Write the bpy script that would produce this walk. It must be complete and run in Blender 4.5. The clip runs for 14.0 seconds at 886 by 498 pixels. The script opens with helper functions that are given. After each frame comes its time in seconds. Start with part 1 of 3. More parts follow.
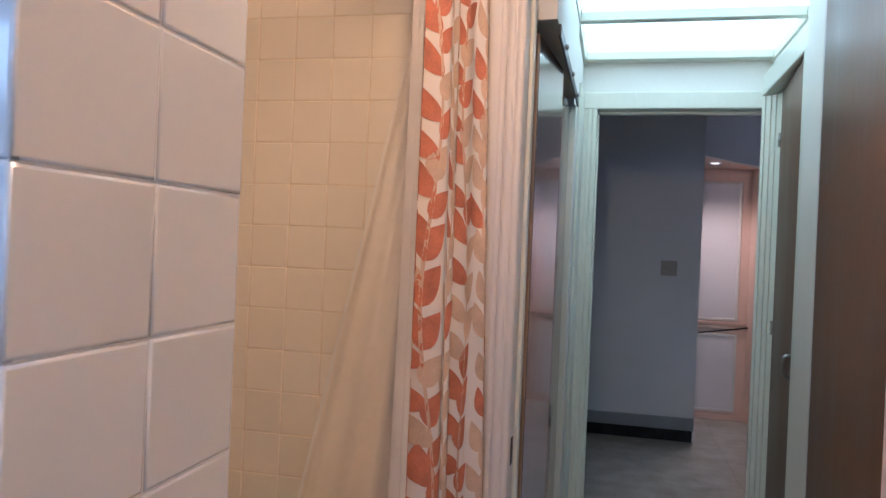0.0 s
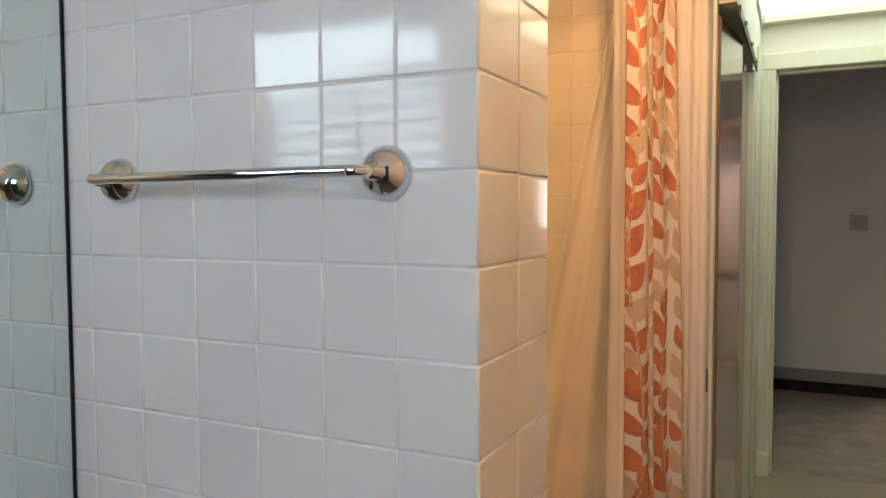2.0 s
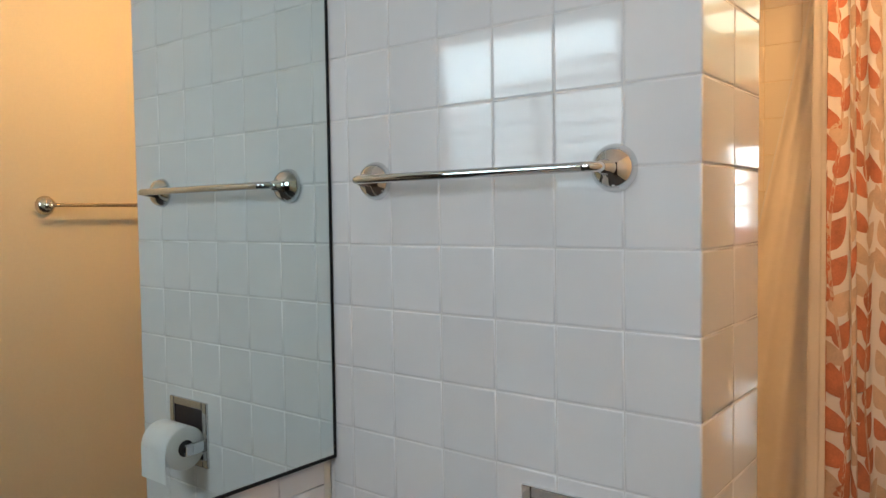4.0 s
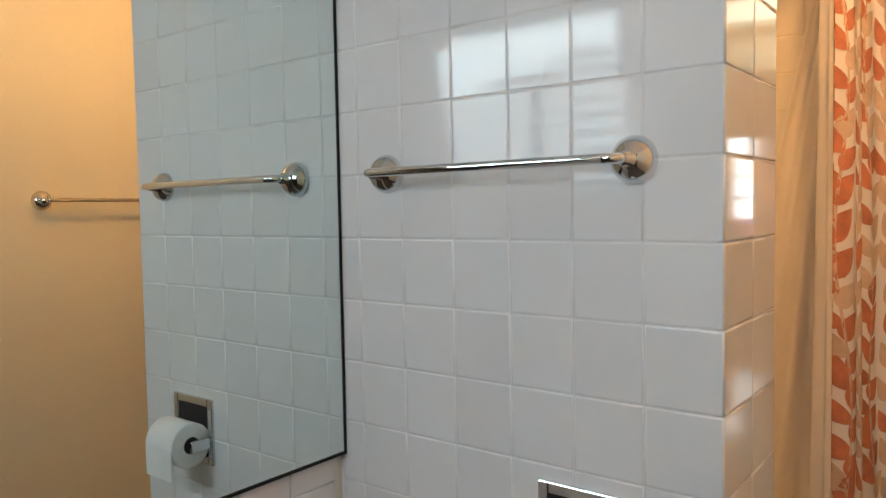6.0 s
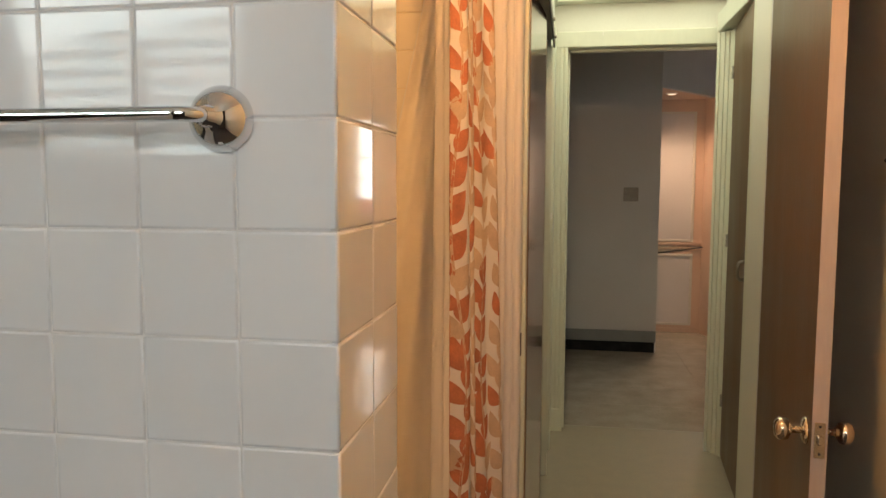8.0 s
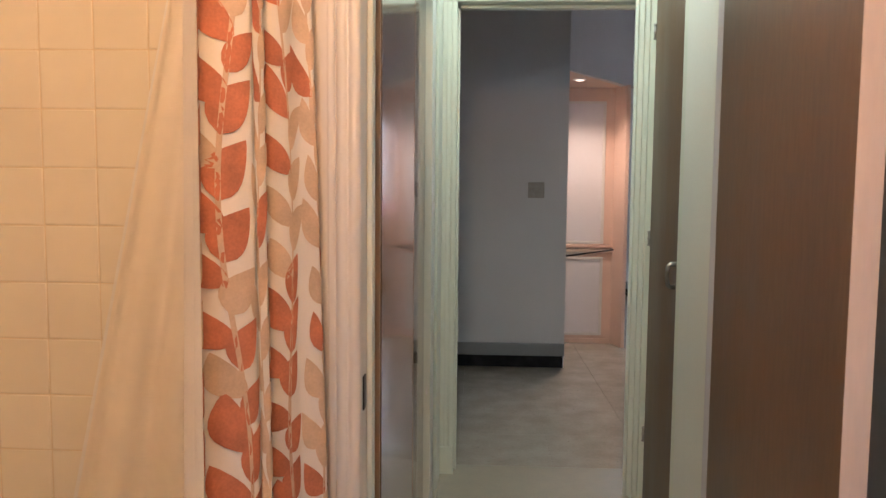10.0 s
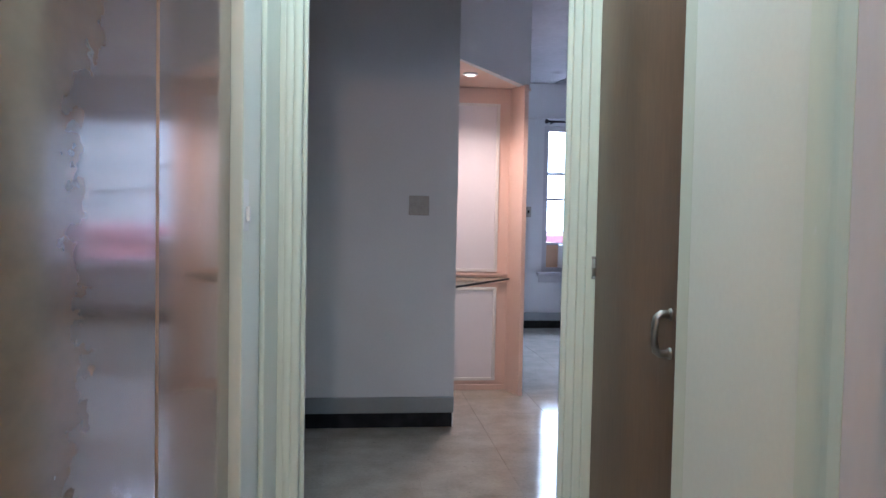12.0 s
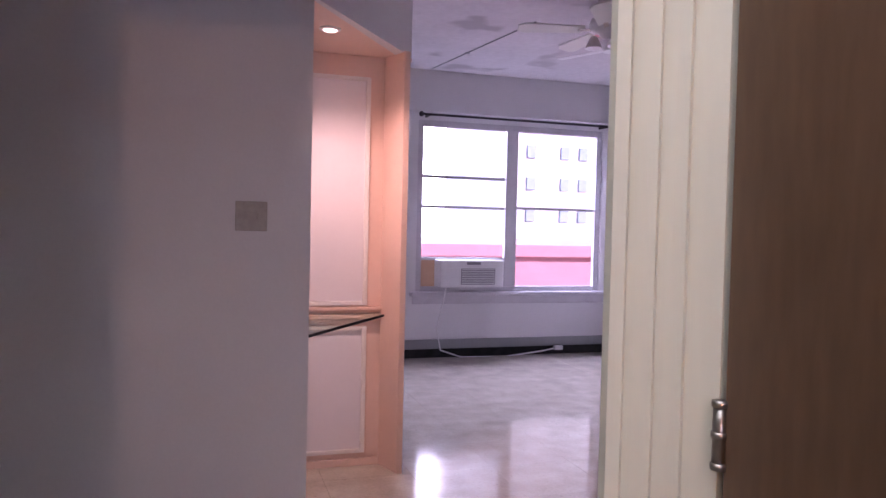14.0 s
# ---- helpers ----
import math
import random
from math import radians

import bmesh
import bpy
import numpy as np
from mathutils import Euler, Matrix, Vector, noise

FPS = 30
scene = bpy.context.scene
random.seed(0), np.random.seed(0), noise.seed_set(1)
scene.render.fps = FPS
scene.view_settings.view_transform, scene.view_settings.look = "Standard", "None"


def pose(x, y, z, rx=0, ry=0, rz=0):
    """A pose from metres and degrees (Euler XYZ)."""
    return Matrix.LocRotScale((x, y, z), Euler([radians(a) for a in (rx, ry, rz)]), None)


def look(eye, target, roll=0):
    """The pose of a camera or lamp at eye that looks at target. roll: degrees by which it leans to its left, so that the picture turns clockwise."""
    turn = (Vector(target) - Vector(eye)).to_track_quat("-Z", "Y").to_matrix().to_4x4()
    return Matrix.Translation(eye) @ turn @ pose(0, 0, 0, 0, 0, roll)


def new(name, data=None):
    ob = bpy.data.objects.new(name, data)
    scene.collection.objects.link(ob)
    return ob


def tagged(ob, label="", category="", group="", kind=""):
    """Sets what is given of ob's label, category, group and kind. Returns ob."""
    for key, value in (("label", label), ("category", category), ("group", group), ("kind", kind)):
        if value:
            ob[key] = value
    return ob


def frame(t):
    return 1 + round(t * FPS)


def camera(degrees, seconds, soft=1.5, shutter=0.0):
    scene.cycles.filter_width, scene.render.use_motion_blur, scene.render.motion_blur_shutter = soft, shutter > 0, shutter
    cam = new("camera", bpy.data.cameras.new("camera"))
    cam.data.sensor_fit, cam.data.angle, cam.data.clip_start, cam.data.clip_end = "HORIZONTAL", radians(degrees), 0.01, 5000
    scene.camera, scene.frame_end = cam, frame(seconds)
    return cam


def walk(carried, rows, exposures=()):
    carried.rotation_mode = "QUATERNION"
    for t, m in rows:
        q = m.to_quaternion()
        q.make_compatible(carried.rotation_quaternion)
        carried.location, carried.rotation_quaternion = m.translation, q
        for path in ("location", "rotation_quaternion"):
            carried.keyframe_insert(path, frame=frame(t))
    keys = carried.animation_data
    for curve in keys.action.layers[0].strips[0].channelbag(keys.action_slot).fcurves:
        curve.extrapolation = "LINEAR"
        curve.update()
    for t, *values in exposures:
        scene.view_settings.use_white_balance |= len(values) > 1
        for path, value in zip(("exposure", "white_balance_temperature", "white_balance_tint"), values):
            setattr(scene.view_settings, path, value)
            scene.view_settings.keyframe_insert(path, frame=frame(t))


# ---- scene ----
cam = camera(62.2, 14.0)
EXPOSURES = [(0, -0.35, 4550, 14), (0.5, -0.3, 4900, 12), (1.0, -0.3, 5700, 9), (1.5, -0.25, 6300, 8), (3.0, -0.2, 6400, 8), (7.0, -0.3, 6900, 9), (8.7, -0.3, 7600, 11), (10.8, 0.4, 4500, 12), (11.0, 0.4, 4500, 10), (11.5, 0.4, 4150, 3), (12.0, 0.45, 4800, 14), (12.5, 0.5, 5500, 26), (13.0, 0.35, 5700, 34), (14, 0.38, 5700, 50)]
PATH = [
    (0, (0.331, -0.344, 1.420), (-0.124, 1.603, 1.412), 2.4),
    (0.5, (0.337, -0.500, 1.412), (-0.138, 1.442, 1.363), 1.6),
    (1, (0.301, -0.610, 1.404), (-0.242, 1.313, 1.329), 0.9),
    (1.5, (0.310, -0.707, 1.409), (-0.381, 1.167, 1.311), 0.6),
    (2, (0.335, -0.788, 1.408), (-0.535, 1.009, 1.309), -0.2),
    (2.5, (0.322, -0.847, 1.415), (-0.684, 0.878, 1.303), -0.4),
    (3, (0.333, -0.901, 1.409), (-0.800, 0.744, 1.301), -0.6),
    (3.5, (0.332, -0.947, 1.401), (-0.880, 0.641, 1.301), -0.8),
    (3.7, (0.332, -0.959, 1.394), (-0.908, 0.608, 1.304), -0.8),
    (6, (0.292, -0.976, 1.392), (-0.929, 0.605, 1.286), -1.0),
    (6.5, (0.292, -0.933, 1.385), (-0.745, 0.774, 1.266), -0.5),
    (7, (0.266, -0.890, 1.394), (-0.502, 0.950, 1.239), -0.9),
    (7.5, (0.237, -0.814, 1.393), (-0.282, 1.110, 1.225), -0.3),
    (8, (0.229, -0.715, 1.390), (-0.104, 1.249, 1.218), 0.2),
    (8.5, (0.256, -0.562, 1.389), (0.034, 1.419, 1.220), 0.2),
    (8.7, (0.272, -0.491, 1.390), (0.080, 1.493, 1.222), 0.2),
    (11, (0.336, 0.690, 1.240), (0.319, 2.686, 1.125), 0.8),
    (11.5, (0.357, 0.987, 1.251), (0.433, 2.983, 1.162), 0.9),
    (12, (0.380, 1.225, 1.242), (0.614, 3.210, 1.162), 1.1),
    (12.5, (0.414, 1.502, 1.263), (0.751, 3.472, 1.187), 1.0),
    (13, (0.430, 1.829, 1.274), (0.854, 3.783, 1.202), 1.0),
    (13.5, (0.497, 2.231, 1.276), (0.990, 4.168, 1.213), 1.2),
    (14, (0.593, 2.614, 1.296), (1.197, 4.520, 1.237), 1.3),
]
walk(cam, [(t, look(eye, target, roll)) for t, eye, target, roll in PATH], EXPOSURES)

# ---- world, sun, lamps, exposure ----
world = bpy.data.worlds.new("world")
scene.world = world
world.use_nodes = True
wn = world.node_tree
sky = wn.nodes.new("ShaderNodeTexSky")
sky.sky_type, sky.sun_disc = "NISHITA", False
sky.sun_elevation, sky.sun_rotation = radians(35), radians(140)
wn.nodes["Background"].inputs["Strength"].default_value = 0.15
wn.links.new(sky.outputs["Color"], wn.nodes["Background"].inputs["Color"])
sun = new("sun", bpy.data.lights.new("sun", "SUN"))
sun.data.energy, sun.data.angle, sun.data.color = 4.5, radians(0.5), (1, 0.95, 0.88)
sun.matrix_world = look((30, -25, 32), (0, 10, 0))


def area_lamp(name, eye, target, sx, sy, watts, colour):
    ob = new(name, bpy.data.lights.new(name, "AREA"))
    ob.data.shape, ob.data.size, ob.data.size_y = "RECTANGLE", sx, sy
    ob.data.energy, ob.data.color = watts, colour
    ob.matrix_world = look(eye, target)
    return ob


LIVING_W, BATHWIN_W, TUBE_E, BULB_W, NICHE_W = 85, 33, 3.4, 40, 13
area_lamp("living_window_light", (3.5, 10.1, 2.75), (3.5, 7.0, 0.6), 2.0, 0.7, LIVING_W, (0.86, 0.9, 1.0))
area_lamp("bath_window_light", (0.1, -2.06, 1.85), (0.0, 0, 1.3), 0.95, 0.72, BATHWIN_W, (0.8, 0.9, 1.0))

# ---- materials ----


def mat(name, colour, rough=0.5, metal=0.0, vary=0.12, scale=4.0, fine=60.0, bump=0.05, stretch=(1, 1, 1), coat=0.0, per_piece=0.0, spots=None):
    m = bpy.data.materials.new(name)
    m.use_nodes = True
    nt, L = m.node_tree, m.node_tree.links
    b = nt.nodes["Principled BSDF"]
    b.inputs["Metallic"].default_value = metal
    b.inputs["Coat Weight"].default_value = coat
    b.inputs["Coat Roughness"].default_value = 0.08
    tc = nt.nodes.new("ShaderNodeTexCoord")
    geo = nt.nodes.new("ShaderNodeNewGeometry")
    mp = nt.nodes.new("ShaderNodeMapping")
    mp.inputs["Scale"].default_value = stretch
    L.new(geo.outputs["Position"], mp.inputs["Vector"])
    n1, n2 = nt.nodes.new("ShaderNodeTexNoise"), nt.nodes.new("ShaderNodeTexNoise")
    n1.inputs["Scale"].default_value, n2.inputs["Scale"].default_value = scale, fine
    n1.inputs["Detail"].default_value = 5
    n2.inputs["Detail"].default_value = 3
    L.new(mp.outputs[0], n1.inputs["Vector"])
    L.new(mp.outputs[0], n2.inputs["Vector"])
    add = nt.nodes.new("ShaderNodeMath")
    add.operation = "MULTIPLY_ADD"
    add.inputs[1].default_value = 0.4
    L.new(n2.outputs["Fac"], add.inputs[0])
    L.new(n1.outputs["Fac"], add.inputs[2])
    rng = nt.nodes.new("ShaderNodeMapRange")
    rng.inputs["From Min"].default_value, rng.inputs["From Max"].default_value = 0.4, 1.0
    rng.inputs["To Min"].default_value, rng.inputs["To Max"].default_value = 1 - vary, 1 + vary
    L.new(add.outputs[0], rng.inputs["Value"])
    mul = nt.nodes.new("ShaderNodeMix")
    mul.data_type, mul.blend_type = "RGBA", "MULTIPLY"
    mul.inputs["Factor"].default_value = 1
    mul.inputs["A"].default_value = (*colour, 1)
    L.new(rng.outputs[0], mul.inputs["B"])
    out = mul.outputs["Result"]
    if spots:
        v = nt.nodes.new("ShaderNodeTexNoise")
        v.inputs["Scale"].default_value, v.inputs["Detail"].default_value = spots[0], 2
        L.new(mp.outputs[0], v.inputs["Vector"])
        r2 = nt.nodes.new("ShaderNodeMapRange")
        r2.inputs["From Min"].default_value, r2.inputs["From Max"].default_value = spots[1], spots[1] + 0.08
        L.new(v.outputs["Fac"], r2.inputs["Value"])
        mx = nt.nodes.new("ShaderNodeMix")
        mx.data_type = "RGBA"
        L.new(r2.outputs[0], mx.inputs["Factor"])
        L.new(out, mx.inputs["A"])
        mx.inputs["B"].default_value = (*spots[2], 1)
        out = mx.outputs["Result"]
    if per_piece:
        oi = nt.nodes.new("ShaderNodeObjectInfo")
        r3 = nt.nodes.new("ShaderNodeMapRange")
        r3.inputs["To Min"].default_value, r3.inputs["To Max"].default_value = 1 - per_piece, 1 + per_piece * 0.3
        L.new(oi.outputs["Random"], r3.inputs["Value"])
        m3 = nt.nodes.new("ShaderNodeMix")
        m3.data_type, m3.blend_type = "RGBA", "MULTIPLY"
        m3.inputs["Factor"].default_value = 1
        L.new(out, m3.inputs["A"])
        L.new(r3.outputs[0], m3.inputs["B"])
        out = m3.outputs["Result"]
    L.new(out, b.inputs["Base Color"])
    rr = nt.nodes.new("ShaderNodeMapRange")
    rr.inputs["From Min"].default_value, rr.inputs["From Max"].default_value = 0.3, 0.7
    rr.inputs["To Min"].default_value, rr.inputs["To Max"].default_value = rough * 0.8, min(1, rough * 1.2)
    L.new(n1.outputs["Fac"], rr.inputs["Value"])
    L.new(rr.outputs[0], b.inputs["Roughness"])
    if bump:
        bp = nt.nodes.new("ShaderNodeBump")
        bp.inputs["Strength"].default_value, bp.inputs["Distance"].default_value = bump, 0.01
        L.new(add.outputs[0], bp.inputs["Height"])
        L.new(bp.outputs[0], b.inputs["Normal"])
    return m


def glow(name, colour, strength):
    m = bpy.data.materials.new(name)
    m.use_nodes = True
    nt = m.node_tree
    e = nt.nodes.new("ShaderNodeEmission")
    e.inputs["Color"].default_value, e.inputs["Strength"].default_value = (*colour, 1), strength
    nt.links.new(e.outputs[0], nt.nodes["Material Output"].inputs["Surface"])
    return m


def glass_mat(name, rough=0.0, colour=(0.95, 0.98, 0.97)):
    m = bpy.data.materials.new(name)
    m.use_nodes = True
    b = m.node_tree.nodes["Principled BSDF"]
    b.inputs["Base Color"].default_value = (*colour, 1)
    b.inputs["Transmission Weight"].default_value, b.inputs["Roughness"].default_value, b.inputs["IOR"].default_value = 1, rough, 1.02
    return m


TILE = mat("white_glazed_tile", (0.74, 0.74, 0.75), 0.07, vary=0.03, scale=3, fine=14, bump=0.012, per_piece=0.04)
ALCOVE_TILE = mat("cream_glazed_tile", (0.8, 0.75, 0.66), 0.16, vary=0.04, scale=3, fine=14, bump=0.012, per_piece=0.04)
GROUT = mat("pale_grout", (0.7, 0.69, 0.68), 0.8, vary=0.15, scale=9, fine=120, bump=0.1)
PAINT = mat("white_wall_paint", (0.73, 0.73, 0.67), 0.6, vary=0.05, scale=2.5, fine=90, bump=0.03)
ROOM_PAINT = mat("old_white_wall_paint", (0.66, 0.65, 0.65), 0.55, vary=0.06, scale=1.6, fine=80, bump=0.04)
TAN_PAINT = mat("cream_wall_paint", (0.72, 0.62, 0.47), 0.55, vary=0.05, scale=2, fine=90, bump=0.03)
JAMB = mat("chipped_lilac_white_jamb_paint", (0.6, 0.58, 0.62), 0.45, vary=0.1, scale=6, fine=50, bump=0.06, stretch=(1, 1, 0.3), spots=(30, 0.72, (0.8, 0.78, 0.75)))
# near-black on unseen surfaces, chosen so the chrome has something dark to reflect
REFLECT_DARK = mat("dark_for_chrome_reflections", (0.06, 0.05, 0.045), 0.6, vary=0.1, scale=2, fine=60, bump=0.03)
TRIM = mat("glossy_cream_trim_paint", (0.66, 0.68, 0.58), 0.35, vary=0.08, scale=3, fine=40, bump=0.04, stretch=(1, 1, 0.3), spots=(55, 0.71, (0.75, 0.74, 0.7)))
WHITE_TRIM = mat("white_trim_paint", (0.76, 0.72, 0.68), 0.4, vary=0.06, scale=5, fine=50, bump=0.05, stretch=(1, 1, 0.3))
CEIL = mat("stained_ceiling_paint", (0.6, 0.57, 0.58), 0.8, vary=0.18, scale=1.3, fine=20, bump=0.15, spots=(2.2, 0.62, (0.42, 0.39, 0.4)))
BATH_CEIL = mat("bath_ceiling_paint", (0.74, 0.7, 0.64), 0.7, vary=0.05)
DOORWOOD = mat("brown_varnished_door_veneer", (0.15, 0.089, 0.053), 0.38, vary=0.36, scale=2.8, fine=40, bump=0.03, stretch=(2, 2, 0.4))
CLOSETWOOD = mat("dark_gloss_closet_veneer", (0.15, 0.1, 0.065), 0.2, vary=0.25, scale=3, fine=30, bump=0.05, stretch=(1, 1, 1.6), coat=1.0)
EDGEWOOD = mat("bare_wood_edge", (0.33, 0.2, 0.11), 0.45, vary=0.2, scale=8, fine=60, bump=0.05, stretch=(2, 2, 0.15))
DOOREDGE = mat("painted_door_edge", (0.5, 0.42, 0.38), 0.5, vary=0.12, scale=9, fine=60, bump=0.05, stretch=(2, 2, 0.3), spots=(18, 0.72, (0.2, 0.13, 0.09)))
CHROME = mat("polished_chrome", (0.72, 0.73, 0.74), 0.02, 1.0, vary=0.04, bump=0)
BRASS = mat("warm_brushed_metal", (0.75, 0.66, 0.55), 0.16, 1.0, vary=0.06, bump=0.01)
STEEL = mat("dull_steel", (0.36, 0.34, 0.31), 0.35, 1.0, vary=0.15, scale=30, bump=0.03)
DARKMETAL = mat("dark_painted_metal", (0.045, 0.04, 0.045), 0.4, 0.6, vary=0.2)
BLACK = mat("matte_black", (0.006, 0.006, 0.007), 0.85, vary=0.3, scale=12)
GREYBASE = mat("grey_baseboard_paint", (0.25, 0.26, 0.26), 0.4, vary=0.1, scale=6, fine=50)
MIRROR = mat("mirror_silver", (0.76, 0.84, 0.83), 0.005, 1.0, vary=0.0, bump=0)
LINER = mat("white_vinyl_liner", (0.8, 0.74, 0.66), 0.42, vary=0.05, scale=5, fine=40, bump=0.05)
CLOTH = mat("white_curtain_cloth", (0.78, 0.74, 0.7), 0.8, vary=0.05, scale=8, fine=220, bump=0.06)
TERRACOTTA = mat("terracotta_leaf_print", (0.5, 0.18, 0.1), 0.8, vary=0.35, scale=22, fine=220, bump=0.06)
BEIGE = mat("beige_leaf_print", (0.6, 0.45, 0.33), 0.8, vary=0.2, scale=22, fine=220, bump=0.06)
PAPER = mat("white_toilet_paper", (0.82, 0.82, 0.82), 0.9, vary=0.04, scale=30, fine=200, bump=0.1)
VINYL = mat("speckled_vinyl_floor", (0.37, 0.335, 0.26), 0.38, vary=0.12, scale=14, fine=90, bump=0.0)
STONE = mat("polished_grey_floor_tile", (0.42, 0.38, 0.315), 0.1, vary=0.22, scale=6, fine=60, bump=0.02, per_piece=0.05, spots=(40, 0.66, (0.32, 0.28, 0.24)))
JOINT = mat("floor_joint", (0.34, 0.3, 0.25), 0.7, vary=0.2, scale=20)
PINKWOOD = mat("pale_peach_painted_wood", (0.74, 0.53, 0.43), 0.4, vary=0.05, scale=3, fine=40, bump=0.02)
PANELWHITE = mat("white_inset_panel", (0.76, 0.72, 0.73), 0.35, vary=0.03, scale=2, fine=40, bump=0.01)
PLATE = mat("aged_switch_plate", (0.36, 0.33, 0.29), 0.45, vary=0.12, scale=30)
WHITEPLASTIC = mat("white_plastic", (0.76, 0.75, 0.74), 0.35, vary=0.04, scale=15, bump=0)
ACGRILLE = mat("grey_grille_plastic", (0.22, 0.21, 0.22), 0.5, vary=0.15, scale=40)
FILLER = mat("tan_filler_board", (0.6, 0.38, 0.24), 0.6, vary=0.1)
WINFRAME = mat("grey_lilac_window_paint", (0.52, 0.5, 0.52), 0.45, vary=0.1, scale=8)
PINKWALL = mat("pink_stucco", (0.72, 0.3, 0.36), 0.8, vary=0.1, scale=0.8, fine=6)
TOWER = mat("pale_tower_render", (0.85, 0.84, 0.83), 0.8, vary=0.05, scale=0.3, fine=3)
DARKGLASS = mat("pale_blue_window_glass", (0.42, 0.5, 0.58), 0.15, vary=0.2)
GROUND = mat("asphalt", (0.06, 0.06, 0.06), 0.9, vary=0.3, scale=0.5, fine=20)
GLASS = glass_mat("clear_pane")
SHELFGLASS = glass_mat("greenish_shelf_glass", 0.02, (0.75, 0.85, 0.82))
DIFFUSER = glow("fluorescent_diffuser", (0.93, 1.0, 0.8), TUBE_E)
BULB = glow("warm_bulb_globe", (1.0, 0.6, 0.3), 9.0)
SPOT = glow("recessed_lamp_lens", (1.0, 0.8, 0.62), 2.0)

# ---- mesh helpers ----


def box(bm, x0, x1, y0, y1, z0, z1, bevel=0.0):
    m = Matrix.LocRotScale(((x0 + x1) / 2, (y0 + y1) / 2, (z0 + z1) / 2), None, (abs(x1 - x0), abs(y1 - y0), abs(z1 - z0)))
    got = bmesh.ops.create_cube(bm, size=1, matrix=m)
    if bevel:
        edges = list({e for v in got["verts"] for e in v.link_edges})
        bmesh.ops.bevel(bm, geom=edges, offset=bevel, segments=2, profile=0.5, affect="EDGES")
    return bm


def boxes(*items, bevel=0.0):
    bm = bmesh.new()
    for it in items:
        box(bm, *it, bevel=bevel)
    return bm


def lathe(profile, axis_m, n=28):
    """A turned body: profile of (radius, height) pairs about local z, placed by axis_m."""
    bm = bmesh.new()
    rings = []
    for r, h in profile:
        rings.append([bm.verts.new(axis_m @ Vector((max(r, 1e-4) * math.cos(2 * math.pi * i / n), max(r, 1e-4) * math.sin(2 * math.pi * i / n), h))) for i in range(n)])
    for a, b in zip(rings, rings[1:]):
        for i in range(n):
            bm.faces.new((a[i], a[(i + 1) % n], b[(i + 1) % n], b[i]))
    bm.faces.new(rings[0][::-1])
    bm.faces.new(rings[-1])
    for f in bm.faces:
        f.smooth = True
    bmesh.ops.recalc_face_normals(bm, faces=bm.faces)
    return bm


def tube(points, r, n=14):
    bm = bmesh.new()
    rings = []
    pts = [Vector(p) for p in points]
    for i, p in enumerate(pts):
        d = (pts[min(i + 1, len(pts) - 1)] - pts[max(i - 1, 0)]).normalized()
        q = d.to_track_quat("Z", "Y")
        rings.append([bm.verts.new(p + q @ Vector((r * math.cos(2 * math.pi * k / n), r * math.sin(2 * math.pi * k / n), 0))) for k in range(n)])
    for a, b in zip(rings, rings[1:]):
        for i in range(n):
            bm.faces.new((a[i], a[(i + 1) % n], b[(i + 1) % n], b[i])).smooth = True
    bm.faces.new(rings[0][::-1])
    bm.faces.new(rings[-1])
    return bm


def extrude_xy(profile, z0, z1):
    """A closed plan outline raised from z0 to z1."""
    bm = bmesh.new()
    lo = [bm.verts.new((x, y, z0)) for x, y in profile]
    hi = [bm.verts.new((x, y, z1)) for x, y in profile]
    for i in range(len(profile)):
        j = (i + 1) % len(profile)
        bm.faces.new((lo[i], lo[j], hi[j], hi[i]))
    bm.faces.new(lo[::-1])
    bm.faces.new(hi)
    bmesh.ops.recalc_face_normals(bm, faces=bm.faces)
    return bm


def mesh_of(name, bm, material):
    me = bpy.data.meshes.new(name)
    bm.to_mesh(me)
    bm.free()
    me.materials.append(material)
    return me


def thing(name, bm, material, label="", category="", kind="", group=""):
    return tagged(new(name, mesh_of(name, bm, material)), label, category, group, kind)


def part(name, bm, material, parent, label=""):
    ob = new(name, mesh_of(name, bm, material))
    ob.parent = parent
    return tagged(ob, label) if label else ob


def holder(name, label, category, kind="", group=""):
    return tagged(new(name), label, category, group, kind)


def structure(name, material, *items, label="", category="wall", bevel=0.0):
    return thing(name, boxes(*items, bevel=bevel), material, label, category, "structure")


# ---- structure: bathroom ----
H = 2.45
partition = structure("wall_partition", GROUT, (-0.72, -0.0015, 0.0015, 0.262, 0, H), label="white tiled partition wall beside the bath alcove")
wall_west = structure("wall_west", PAINT, (-0.85, -0.722, -2.0, 0.262, 0, H), label="white wall behind the mirror")
wall_alcove = structure("wall_alcove_back", GROUT, (-1.05, -0.92, 0.262, 1.538, 0, H), (-0.92, -0.85, 0.20, 0.262, 0, H), label="cream tiled back wall of the bath alcove")
# out of view; its darkness is added for the chrome's reflections
wall_south = structure("wall_south", REFLECT_DARK, (-0.85, -0.4, -2.12, -2.0, 0, H), (0.6, 1.12, -2.12, -2.0, 0, H), (-0.4, 0.6, -2.12, -2.0, 0, 1.45), (-0.4, 0.6, -2.12, -2.0, 2.22, H), label="unseen wall with a small louvred window, darkened for chrome reflections")
wall_east = structure("wall_east", TAN_PAINT, (1.0, 1.12, -2.0, 1.785, 0, H), label="cream painted bathroom wall behind the open door")
wall_north = structure("wall_north", TAN_PAINT, (-1.05, 0.07, 1.5385, 1.70, 0, H), (0.9, 1.12, 1.785, 1.93, 0, H), (0.07, 0.9, 1.54, 1.93, 2.34, H), (-0.6, 0.0, 1.701, 1.93, 2.06, H), label="wall with the bathroom doorway")
